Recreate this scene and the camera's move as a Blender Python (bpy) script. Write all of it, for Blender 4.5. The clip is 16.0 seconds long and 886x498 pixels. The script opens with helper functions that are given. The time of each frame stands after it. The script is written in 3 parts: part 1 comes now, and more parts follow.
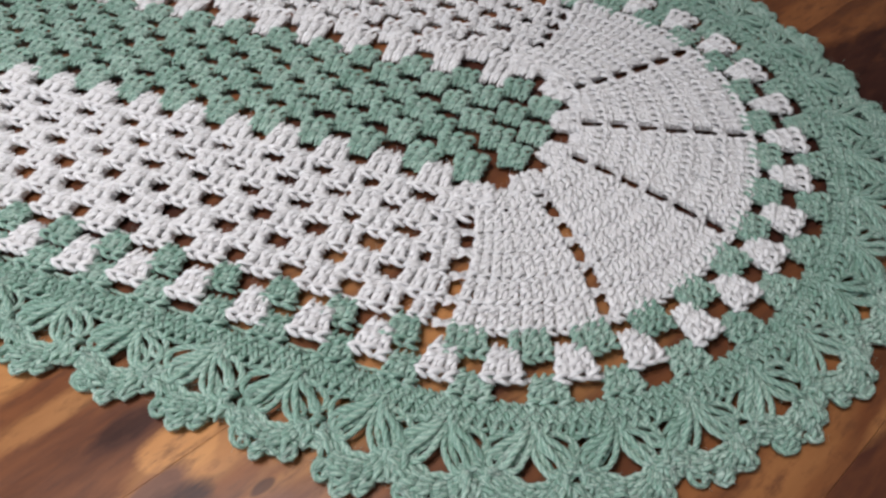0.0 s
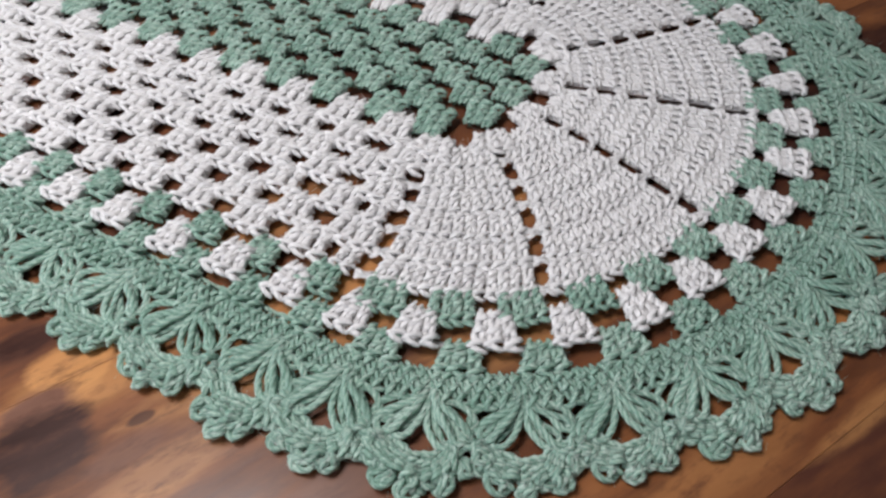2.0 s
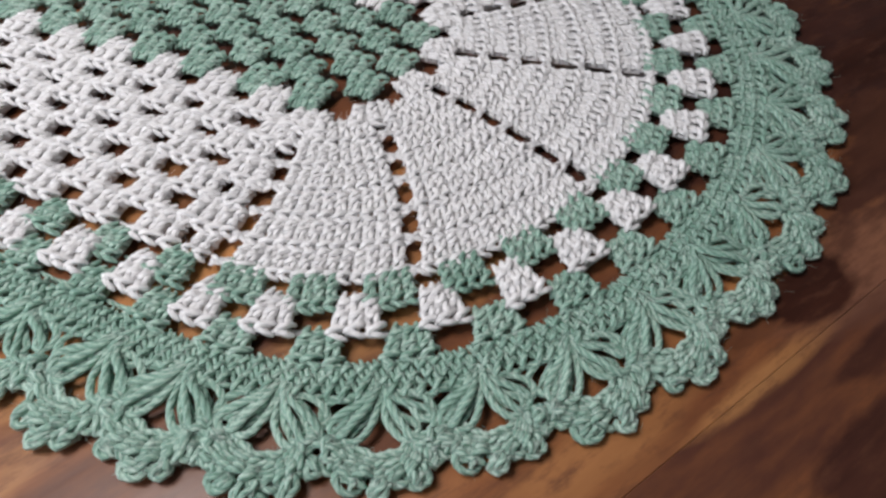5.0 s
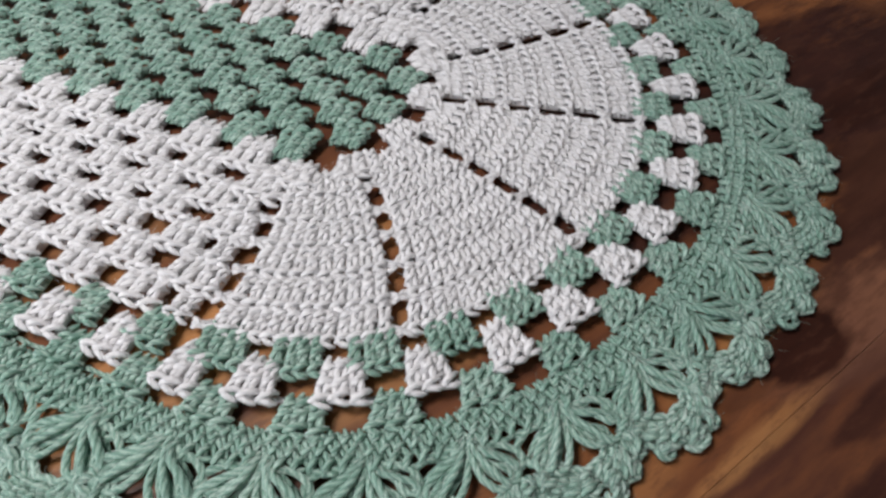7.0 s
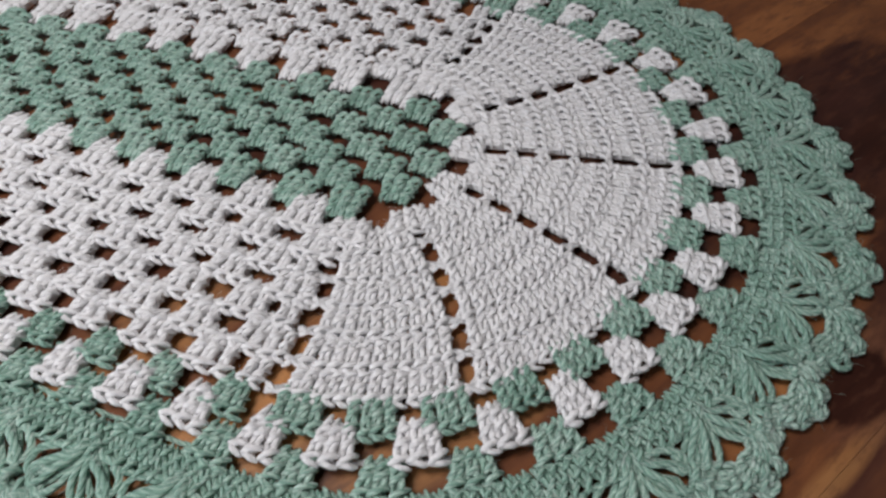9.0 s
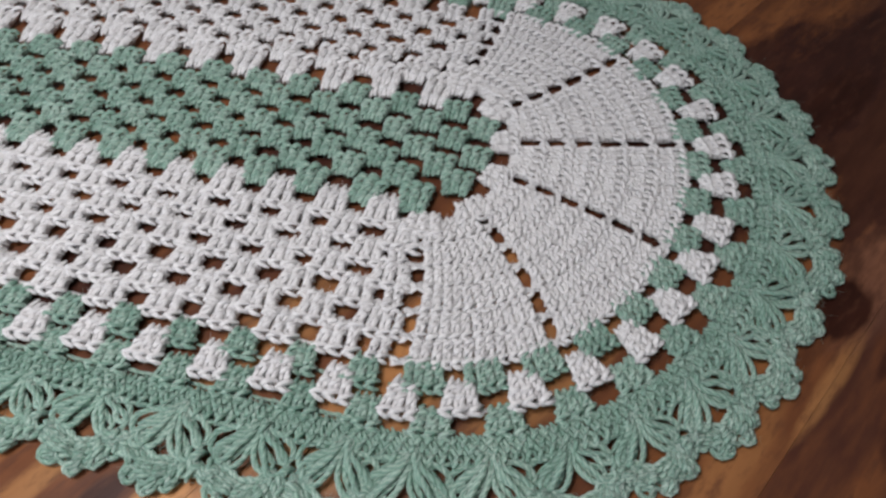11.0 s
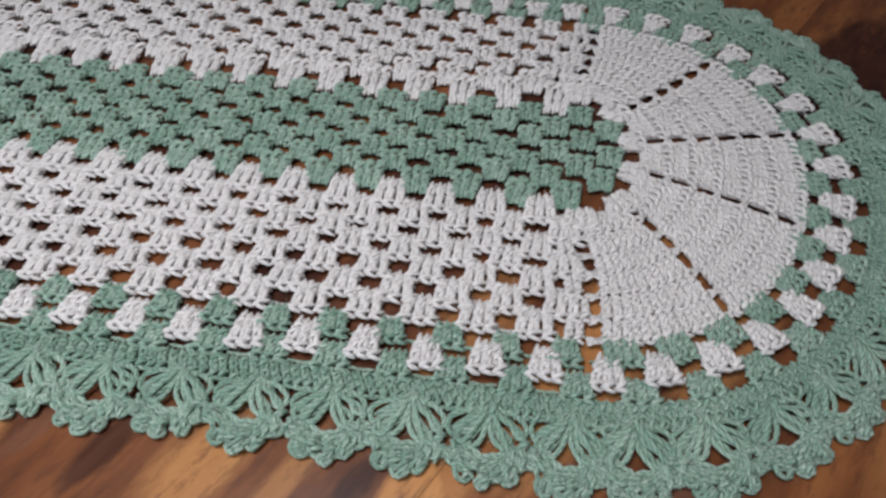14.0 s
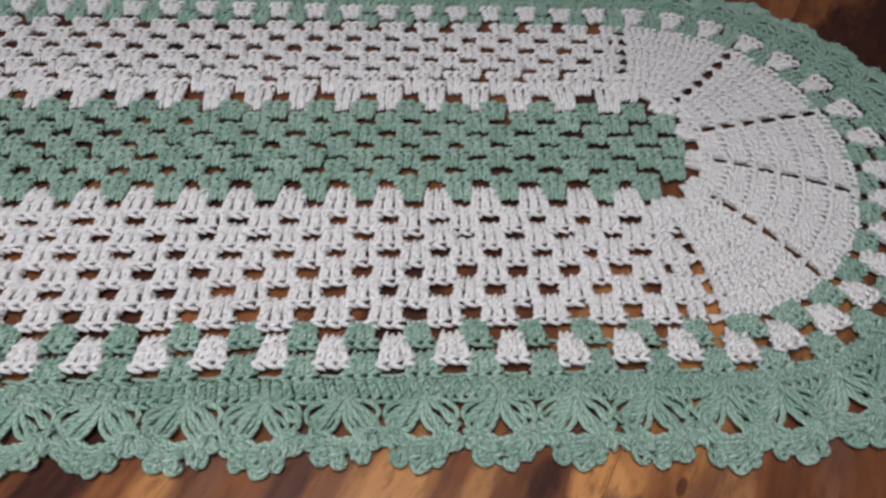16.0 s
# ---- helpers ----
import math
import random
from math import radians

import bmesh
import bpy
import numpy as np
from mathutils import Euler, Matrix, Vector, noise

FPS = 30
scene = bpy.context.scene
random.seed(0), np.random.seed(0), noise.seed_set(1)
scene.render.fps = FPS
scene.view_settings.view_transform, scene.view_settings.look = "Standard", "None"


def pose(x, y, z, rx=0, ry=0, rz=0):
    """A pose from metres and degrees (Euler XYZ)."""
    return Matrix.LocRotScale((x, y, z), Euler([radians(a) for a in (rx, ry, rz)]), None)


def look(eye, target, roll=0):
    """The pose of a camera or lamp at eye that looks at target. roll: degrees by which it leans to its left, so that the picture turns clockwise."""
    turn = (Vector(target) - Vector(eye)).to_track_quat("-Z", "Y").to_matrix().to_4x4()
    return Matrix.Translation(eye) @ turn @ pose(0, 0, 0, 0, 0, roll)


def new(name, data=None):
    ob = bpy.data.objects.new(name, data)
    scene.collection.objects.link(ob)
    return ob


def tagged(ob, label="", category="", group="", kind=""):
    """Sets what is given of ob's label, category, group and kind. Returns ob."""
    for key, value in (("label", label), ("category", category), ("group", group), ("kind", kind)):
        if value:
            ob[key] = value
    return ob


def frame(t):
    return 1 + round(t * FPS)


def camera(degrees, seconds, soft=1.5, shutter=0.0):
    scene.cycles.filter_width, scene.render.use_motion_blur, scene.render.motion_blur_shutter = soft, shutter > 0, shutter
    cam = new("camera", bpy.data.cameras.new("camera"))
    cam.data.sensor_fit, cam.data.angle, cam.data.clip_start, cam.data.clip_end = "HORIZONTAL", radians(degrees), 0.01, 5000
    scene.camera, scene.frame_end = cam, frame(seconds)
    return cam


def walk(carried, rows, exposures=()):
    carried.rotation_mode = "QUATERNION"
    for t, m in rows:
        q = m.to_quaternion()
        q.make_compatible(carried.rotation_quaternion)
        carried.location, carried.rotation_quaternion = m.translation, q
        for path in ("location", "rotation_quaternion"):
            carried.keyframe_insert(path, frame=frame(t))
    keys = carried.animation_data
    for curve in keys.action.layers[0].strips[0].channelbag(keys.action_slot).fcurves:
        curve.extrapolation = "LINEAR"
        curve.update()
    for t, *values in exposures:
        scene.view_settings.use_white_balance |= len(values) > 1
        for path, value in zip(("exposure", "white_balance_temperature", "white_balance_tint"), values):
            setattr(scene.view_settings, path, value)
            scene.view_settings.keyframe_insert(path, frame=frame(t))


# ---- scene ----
# A crocheted oval rug in mint green and white cotton yarn, lying on varnished floorboards.
cam = camera(69.8, 16.0, soft=2.8)
PATH = [
    (0, (0.0314, -0.1053, 0.2127), (-0.0220, 0.0712, -0.0239), 1.28),
    (0.5, (0.0493, -0.0970, 0.2011), (-0.0151, 0.0727, -0.0377), 0.89),
    (1, (0.0599, -0.0936, 0.1953), (-0.0112, 0.0719, -0.0446), 0.56),
    (1.5, (0.0703, -0.0905, 0.1921), (-0.0045, 0.0736, -0.0477), 0.48),
    (2, (0.0775, -0.0876, 0.1901), (-0.0011, 0.0752, -0.0493), 0.04),
    (2.5, (0.0835, -0.0835, 0.1854), (0.0047, 0.0769, -0.0556), -0.08),
    (3, (0.0897, -0.0796, 0.1814), (0.0116, 0.0793, -0.0608), -0.27),
    (3.5, (0.0958, -0.0763, 0.1779), (0.0180, 0.0820, -0.0647), -0.59),
    (4, (0.1009, -0.0737, 0.1752), (0.0284, 0.0863, -0.0679), 0.32),
    (4.5, (0.1068, -0.0693, 0.1738), (0.0375, 0.0925, -0.0692), 0.46),
    (4.7, (0.1094, -0.0676, 0.1736), (0.0413, 0.0950, -0.0692), 0.51),
    (7, (0.1069, -0.0494, 0.1800), (0.0387, 0.1182, -0.0592), 0.06),
    (7.5, (0.1045, -0.0479, 0.1827), (0.0356, 0.1218, -0.0549), 0.05),
    (8, (0.1002, -0.0460, 0.1877), (0.0284, 0.1253, -0.0478), -0.66),
    (8.5, (0.0940, -0.0456, 0.1913), (0.0245, 0.1269, -0.0441), -0.74),
    (9, (0.0826, -0.0505, 0.1950), (0.0152, 0.1230, -0.0402), -1.33),
    (9.2, (0.0788, -0.0529, 0.1963), (0.0126, 0.1216, -0.0385), -1.43),
    (11.3, (0.0197, -0.0917, 0.2402), (-0.0072, 0.0789, -0.0050), 2.28),
    (11.5, (0.0116, -0.0931, 0.2407), (-0.0130, 0.0785, -0.0041), 2.41),
    (12, (-0.0173, -0.0951, 0.2397), (-0.0347, 0.0739, -0.0076), 3.07),
    (12.5, (-0.0368, -0.0969, 0.2406), (-0.0469, 0.0760, -0.0045), 2.52),
    (13, (-0.0385, -0.1009, 0.2400), (-0.0532, 0.0749, -0.0027), 2.14),
    (13.5, (-0.0363, -0.1105, 0.2406), (-0.0623, 0.0678, 0.0008), 1.31),
    (14, (-0.0605, -0.1278, 0.2463), (-0.0786, 0.0537, 0.0081), 1.88),
    (14.5, (-0.0850, -0.1387, 0.2497), (-0.0945, 0.0457, 0.0133), 2.71),
    (15, (-0.1098, -0.1418, 0.2525), (-0.1111, 0.0458, 0.0184), 3.37),
    (15.5, (-0.1332, -0.1403, 0.2532), (-0.1279, 0.0476, 0.0194), 3.57),
    (16, (-0.1546, -0.1380, 0.2494), (-0.1363, 0.0487, 0.0153), 4.06),
]
walk(cam, [(t, look(eye, target, roll)) for t, eye, target, roll in PATH],
     exposures=[(0.0, -0.20), (3.5, -0.06), (7.5, -0.14), (9.0, -0.32), (12.0, -0.40), (16.0, -0.54)])

# ---- light ----
FLOOR = -0.0048                    # the rug's face lies at z = 0, the boards just under it
GRAIN = radians(58)                # the boards' direction
AL = Vector((math.cos(GRAIN), math.sin(GRAIN), 0))
AC = Vector((-math.sin(GRAIN), math.cos(GRAIN), 0))

world = bpy.data.worlds.new("sky")
scene.world = world
world.use_nodes = True
sky = world.node_tree.nodes.new("ShaderNodeTexSky")
sky.sky_type, sky.sun_disc = "NISHITA", False
sky.sun_elevation, sky.sun_rotation = radians(40), radians(120)
back = world.node_tree.nodes["Background"]
back.inputs["Strength"].default_value = 0.1
world.node_tree.links.new(sky.outputs[0], back.inputs["Color"])

WEST, EAST, NORTH, SOUTH, ROOM_H = -1.40, 2.0, 2.6, -0.80, 2.5   # room walls: x across the boards, y along them
# fill light added from the near side; no window is known there
lamp = bpy.data.lights.new("window_light", "AREA")
lamp.shape, lamp.size, lamp.size_y = "RECTANGLE", 1.5, 0.85
lamp.energy, lamp.color = 5.5, (0.95, 0.96, 1.0)
LAMP_AT = AL * (SOUTH - 0.03) + AC * 0.25 + Vector((0, 0, FLOOR + 0.63))
lamp_ob = new("window_light", lamp)
lamp_ob.matrix_world = look(LAMP_AT, LAMP_AT + AL)
# unseen light, added over the near side so brightness falls off to the right
overhead = bpy.data.lights.new("lamp_overhead", "AREA")
overhead.shape, overhead.size = "DISK", 0.30
overhead.energy, overhead.color = 5.0, (1.0, 0.95, 0.945)
overhead_ob = new("lamp_overhead", overhead)
overhead_ob.matrix_world = look((-0.22, -0.10, 0.68), (-0.21, -0.03, 0.0))


# ---- materials ----
def mat(name):
    m = bpy.data.materials.new(name)
    m.use_nodes = True
    return m, m.node_tree.nodes, m.node_tree.links, m.node_tree.nodes["Principled BSDF"]


def math_node(nodes, links, op, a, b=None, clamp=False):
    n = nodes.new("ShaderNodeMath")
    n.operation, n.use_clamp = op, clamp
    for i, v in enumerate((a, b)):
        if v is None:
            continue
        if isinstance(v, (int, float)):
            n.inputs[i].default_value = v
        else:
            links.new(v, n.inputs[i])
    return n.outputs[0]


def mix_node(nodes, links, fac, a, b, blend="MIX"):
    n = nodes.new("ShaderNodeMix")
    n.data_type, n.blend_type = "RGBA", blend
    for sock, v in ((n.inputs[0], fac), (n.inputs[6], a), (n.inputs[7], b)):
        if isinstance(v, (int, float)):
            sock.default_value = v
        elif isinstance(v, tuple):
            sock.default_value = (*v, 1)
        else:
            links.new(v, sock)
    return n.outputs[2]


def ramp_node(nodes, links, fac, stops):
    n = nodes.new("ShaderNodeValToRGB")
    el = n.color_ramp.elements
    el[0].position, el[0].color = stops[0][0], (*stops[0][1], 1)
    el[1].position, el[1].color = stops[-1][0], (*stops[-1][1], 1)
    for p, c in stops[1:-1]:
        e = el.new(p)
        e.color = (*c, 1)
    links.new(fac, n.inputs[0])
    return n.outputs[0]


def noise_node(nodes, links, vec, scale, detail=3.0, rough=0.55):
    n = nodes.new("ShaderNodeTexNoise")
    n.inputs["Scale"].default_value, n.inputs["Detail"].default_value, n.inputs["Roughness"].default_value = scale, detail, rough
    if vec is not None:
        links.new(vec, n.inputs["Vector"])
    return n.outputs["Fac"]


def yarn(name, dark, base, light):
    """Plied cotton string: the plies wind round each strand (UV: millimetres along, turns around), flecked fibres, matt."""
    m, nodes, links, bsdf = mat(name)
    uv = nodes.new("ShaderNodeUVMap")
    uv.uv_map = "strand"
    sep = nodes.new("ShaderNodeSeparateXYZ")
    links.new(uv.outputs[0], sep.inputs[0])
    geo = nodes.new("ShaderNodeNewGeometry")
    info = nodes.new("ShaderNodeObjectInfo")
    turn = math_node(nodes, links, "ADD", math_node(nodes, links, "MULTIPLY", sep.outputs[0], 0.30), math_node(nodes, links, "MULTIPLY", sep.outputs[1], 4.0))
    turn = math_node(nodes, links, "ADD", turn, math_node(nodes, links, "MULTIPLY", geo.outputs["Random Per Island"], 7.0))
    ply = math_node(nodes, links, "SINE", math_node(nodes, links, "MULTIPLY", turn, 2 * math.pi))
    ply01 = math_node(nodes, links, "ADD", math_node(nodes, links, "MULTIPLY", ply, 0.5), 0.5)
    ply01 = math_node(nodes, links, "POWER", ply01, 0.6)
    fibre = nodes.new("ShaderNodeCombineXYZ")
    links.new(math_node(nodes, links, "MULTIPLY", sep.outputs[0], 0.55), fibre.inputs[0])
    links.new(math_node(nodes, links, "MULTIPLY", turn, 2.2), fibre.inputs[1])
    links.new(math_node(nodes, links, "MULTIPLY", geo.outputs["Random Per Island"], 90.0), fibre.inputs[2])
    fleck = noise_node(nodes, links, fibre.outputs[0], 1.6, 2.0, 0.6)
    patch = noise_node(nodes, links, geo.outputs["Position"], 38.0, 3.0)
    # the ply term paints shade into the grooves between the plies
    tone = math_node(nodes, links, "ADD", math_node(nodes, links, "MULTIPLY", fleck, 0.74),
                     math_node(nodes, links, "MULTIPLY", ply01, 0.22))
    tone = math_node(nodes, links, "ADD", tone, math_node(nodes, links, "MULTIPLY", patch, 0.2))
    tone = math_node(nodes, links, "ADD", tone, math_node(nodes, links, "MULTIPLY", info.outputs["Random"], 0.07))
    tone = math_node(nodes, links, "ADD", tone, math_node(nodes, links, "MULTIPLY", geo.outputs["Random Per Island"], 0.10))
    col = ramp_node(nodes, links, tone, [(0.45, dark), (0.67, base), (0.90, light)])
    links.new(col, bsdf.inputs["Base Color"])
    bsdf.inputs["Roughness"].default_value = 0.82
    bsdf.inputs["Specular IOR Level"].default_value = 0.25
    bsdf.inputs["Subsurface Weight"].default_value = 0.6
    bsdf.inputs["Subsurface Radius"].default_value = (1.0, 1.0, 1.0)
    bsdf.inputs["Subsurface Scale"].default_value = 0.0018
    bump = nodes.new("ShaderNodeBump")
    bump.inputs["Strength"].default_value, bump.inputs["Distance"].default_value = 0.7, 0.0004
    links.new(math_node(nodes, links, "ADD", ply01, math_node(nodes, links, "MULTIPLY", fleck, 0.9)), bump.inputs["Height"])
    links.new(bump.outputs[0], bsdf.inputs["Normal"])
    return m


GREEN = yarn("mint_green_cotton_yarn", (0.145, 0.270, 0.216), (0.270, 0.428, 0.352), (0.54, 0.69, 0.61))
WHITE = yarn("white_cotton_yarn", (0.73, 0.73, 0.745), (0.86, 0.86, 0.868), (0.94, 0.94, 0.945))

# dark heartwood and knots in the boards, under the rug also painted shade in its holes: place, half length along the
# grain, half width, strength
STAINS_AND_SHADE = [(-0.290, -0.050, 0.030, 0.014, 1.0), (-0.200, -0.053, 0.018, 0.006, 0.8), (-0.100, -0.054, 0.013, 0.006, 0.9), (-0.064, -0.081, 0.015, 0.0125, 1.0), (-0.044, -0.058, 0.004, 0.0018, 0.8),
          (0.130, 0.190, 0.11, 0.045, 0.9), (0.205, 0.045, 0.030, 0.012, 0.9), (0.200, 0.070, 0.020, 0.006, 0.8), (0.186, 0.240, 0.085, 0.036, 1.0),
          (0.240, 0.250, 0.13, 0.048, 0.9), (0.10, 0.115, 0.06, 0.010, 0.7), (0.164, 0.066, 0.012, 0.004, 0.5),
          (-0.16, 0.02, 0.06, 0.016, 0.85), (-0.27, 0.05, 0.09, 0.020, 0.85), (-0.03, 0.20, 0.12, 0.02, 0.8), (-0.35, 0.16, 0.12, 0.03, 0.8)]
BROWNS = [(-0.077, -0.070, 0.012, 0.006, 1.0), (-0.040, -0.068, 0.013, 0.005, 0.7), (-0.232, -0.051, 0.012, 0.006, 0.6), (-0.022, -0.058, 0.03, 0.010, 0.5), (0.200, 0.115, 0.05, 0.016, 0.7), (0.020, -0.056, 0.03, 0.006, 0.7)]
KNOTS = [(0.1790, 0.0870, 0.0165, 0.0085, 1.0), (0.196, 0.232, 0.03, 0.012, 0.9)]
# pale wood; under the rug also colour standing for light that reaches the boards
PALES = [(-0.076, -0.056, 0.013, 0.010, 1.5), (-0.025, -0.068, 0.020, 0.008, 0.8), (-0.161, -0.055, 0.030, 0.013, 0.75), (-0.252, -0.053, 0.014, 0.008, 0.7), (-0.125, -0.054, 0.03, 0.006, 0.5),
         (0.160, 0.080, 0.035, 0.006, 0.4), (0.170, 0.052, 0.030, 0.004, 0.45), (0.125, 0.004, 0.045, 0.010, 0.25), (0.00, 0.02, 0.08, 0.022, 0.75), (-0.07, 0.01, 0.06, 0.015, 0.55), (0.06, 0.04, 0.06, 0.014, 0.5),
         (-0.070, -0.056, 0.03, 0.010, 0.6)]


def wood():
    m, nodes, links, bsdf = mat("varnished_wood")
    geo = nodes.new("ShaderNodeNewGeometry")
    info = nodes.new("ShaderNodeObjectInfo")
    turn = nodes.new("ShaderNodeMapping")
    turn.inputs["Rotation"].default_value = (0, 0, -GRAIN)
    links.new(geo.outputs["Position"], turn.inputs["Vector"])
    flat = turn.outputs[0]
    squash = nodes.new("ShaderNodeMapping")
    squash.inputs["Scale"].default_value = (0.16, 1, 1)
    links.new(flat, squash.inputs["Vector"])
    shift = nodes.new("ShaderNodeVectorMath")
    links.new(squash.outputs[0], shift.inputs[0])
    comb = nodes.new("ShaderNodeCombineXYZ")
    links.new(math_node(nodes, links, "MULTIPLY", info.outputs["Random"], 9.0), comb.inputs[2])
    links.new(comb.outputs[0], shift.inputs[1])
    g = shift.outputs[0]
    broad = noise_node(nodes, links, g, 16.0, 4.0, 0.6)
    fine = noise_node(nodes, links, g, 130.0, 4.0, 0.65)
    mid_map = nodes.new("ShaderNodeMapping")
    mid_map.inputs["Scale"].default_value = (0.4, 1, 1)
    links.new(flat, mid_map.inputs["Vector"])
    mid = noise_node(nodes, links, mid_map.outputs[0], 48.0, 5.0, 0.65)
    tone = math_node(nodes, links, "ADD", math_node(nodes, links, "MULTIPLY", broad, 0.72), math_node(nodes, links, "MULTIPLY", fine, 0.22))
    tone = math_node(nodes, links, "ADD", tone, math_node(nodes, links, "MULTIPLY", mid, 0.24))
    col = ramp_node(nodes, links, tone, [(0.36, (0.030, 0.013, 0.011)), (0.48, (0.090, 0.034, 0.022)), (0.60, (0.205, 0.076, 0.031)), (0.80, (0.42, 0.170, 0.062))])
    warp = noise_node(nodes, links, g, 70.0, 4.0, 0.65)
    warp = math_node(nodes, links, "MULTIPLY", math_node(nodes, links, "SUBTRACT", warp, 0.5), 1.5)
    warp = math_node(nodes, links, "ADD", warp, math_node(nodes, links, "MULTIPLY", math_node(nodes, links, "SUBTRACT", mid, 0.5), 1.6))
    sep = nodes.new("ShaderNodeSeparateXYZ")
    links.new(flat, sep.inputs[0])

    def spots(rows, soft=1.7, ragged=1.0):
        total = None
        for x, y, along, across, strength in rows:
            p = Vector((x, y, 0))
            u = math_node(nodes, links, "DIVIDE", math_node(nodes, links, "SUBTRACT", sep.outputs[0], p.dot(AL)), along)
            v = math_node(nodes, links, "DIVIDE", math_node(nodes, links, "SUBTRACT", sep.outputs[1], p.dot(AC)), across)
            d = math_node(nodes, links, "ADD", math_node(nodes, links, "MULTIPLY", u, u), math_node(nodes, links, "MULTIPLY", v, v))
            d = math_node(nodes, links, "ADD", math_node(nodes, links, "SQRT", d), math_node(nodes, links, "MULTIPLY", warp, ragged))
            k = math_node(nodes, links, "MULTIPLY", math_node(nodes, links, "MULTIPLY", math_node(nodes, links, "SUBTRACT", 1.25, d), soft, True), strength)
            total = k if total is None else math_node(nodes, links, "MAXIMUM", total, k)
        return total

    col = mix_node(nodes, links, spots(PALES), col, mix_node(nodes, links, mid, (0.40, 0.150, 0.044), (0.78, 0.42, 0.165)))
    col = mix_node(nodes, links, spots(BROWNS), col, mix_node(nodes, links, mid, (0.10, 0.045, 0.03), (0.32, 0.15, 0.095)))
    col = mix_node(nodes, links, spots(STAINS_AND_SHADE, 2.4), col, mix_node(nodes, links, fine, (0.012, 0.006, 0.006), (0.09, 0.032, 0.022)))
    col = mix_node(nodes, links, spots(KNOTS, 3.2, 0.7), col, mix_node(nodes, links, fine, (0.008, 0.004, 0.004), (0.075, 0.024, 0.014)))
    fleck_map = nodes.new("ShaderNodeMapping")
    fleck_map.inputs["Scale"].default_value = (0.28, 1, 1)
    links.new(flat, fleck_map.inputs["Vector"])
    fleck = noise_node(nodes, links, fleck_map.outputs[0], 260.0, 4.0, 0.7)
    col = mix_node(nodes, links, ramp_node(nodes, links, fleck, [(0.50, (0, 0, 0)), (0.72, (0.75, 0.75, 0.75))]), col, (0.10, 0.040, 0.024))
    links.new(col, bsdf.inputs["Base Color"])
    links.new(math_node(nodes, links, "ADD", math_node(nodes, links, "MULTIPLY", fine, 0.25), 0.22), bsdf.inputs["Roughness"])
    bsdf.inputs["Specular IOR Level"].default_value = 0.28
    bsdf.inputs["Coat Weight"].default_value = 0.05
    bsdf.inputs["Coat Roughness"].default_value = 0.18
    bump = nodes.new("ShaderNodeBump")
    bump.inputs["Strength"].default_value, bump.inputs["Distance"].default_value = 0.25, 0.0004
    links.new(fine, bump.inputs["Height"])
    links.new(bump.outputs[0], bsdf.inputs["Normal"])
    return m


def plaster(name, colour):
    m, nodes, links, bsdf = mat(name)
    n = noise_node(nodes, links, nodes.new("ShaderNodeTexCoord").outputs["Object"], 6.0, 5.0)
    links.new(mix_node(nodes, links, n, tuple(c * 0.9 for c in colour), colour), bsdf.inputs["Base Color"])
    bsdf.inputs["Roughness"].default_value = 0.9
    return m


WOOD = wood()
PLASTER = plaster("wall_plaster", (0.66, 0.66, 0.68))


# ---- room ----
def boxes_mesh(name, boxes, bevel=0.0):
    """One mesh of boxes (centre, size)."""
    bm = bmesh.new()
    for centre, size in boxes:
        made = bmesh.ops.create_cube(bm, size=1.0)["verts"]
        bmesh.ops.scale(bm, vec=size, verts=made)
        bmesh.ops.translate(bm, vec=centre, verts=made)
    if bevel:
        bmesh.ops.bevel(bm, geom=list(bm.edges), offset=bevel, segments=2, affect="EDGES", profile=0.5)
    me = bpy.data.meshes.new(name)
    bm.to_mesh(me)
    bm.free()
    return me


ROOM = Matrix.Rotation(GRAIN - radians(90), 4, "Z")   # room axes: x across the boards, y along them, away from the added opening


def structure(name, me, material, label):
    ob = new(name, me)
    me.materials.append(material)
    ob.matrix_world = ROOM if material is PLASTER else Matrix.Rotation(GRAIN, 4, "Z")
    return tagged(ob, label, "room", kind="structure")


T = 0.12
MX, SX, MY, SY = (WEST + EAST) / 2, EAST - WEST, (NORTH + SOUTH) / 2, NORTH - SOUTH
ZC = FLOOR + ROOM_H / 2
structure("wall_north", boxes_mesh("wall_north", [((MX, NORTH + T / 2, ZC), (SX + 2 * T, T, ROOM_H))]), PLASTER, "plain white plastered wall closing the room")
structure("wall_east", boxes_mesh("wall_east", [((EAST + T / 2, MY, ZC), (T, SY, ROOM_H))]), PLASTER, "plain white plastered wall closing the room")
structure("wall_west", boxes_mesh("wall_west", [((WEST - T / 2, MY, ZC), (T, SY, ROOM_H))]), PLASTER, "plain white plastered wall closing the room")
# the opening is made up to let the added fill light in
WX0, WX1, WZ0, WZ1 = -1.02, 0.52, FLOOR + 0.18, FLOOR + 1.08
structure("wall_south", boxes_mesh("wall_south", [
    ((MX, SOUTH - T / 2, (FLOOR + WZ0) / 2), (SX + 2 * T, T, WZ0 - FLOOR)),
    ((MX, SOUTH - T / 2, (WZ1 + FLOOR + ROOM_H) / 2), (SX + 2 * T, T, FLOOR + ROOM_H - WZ1)),
    (((WEST - T + WX0) / 2, SOUTH - T / 2, (WZ0 + WZ1) / 2), (WX0 - WEST + T, T, WZ1 - WZ0)),
    (((EAST + T + WX1) / 2, SOUTH - T / 2, (WZ0 + WZ1) / 2), (EAST + T - WX1, T, WZ1 - WZ0))]), PLASTER, "plain white plastered wall with an added opening for fill light")
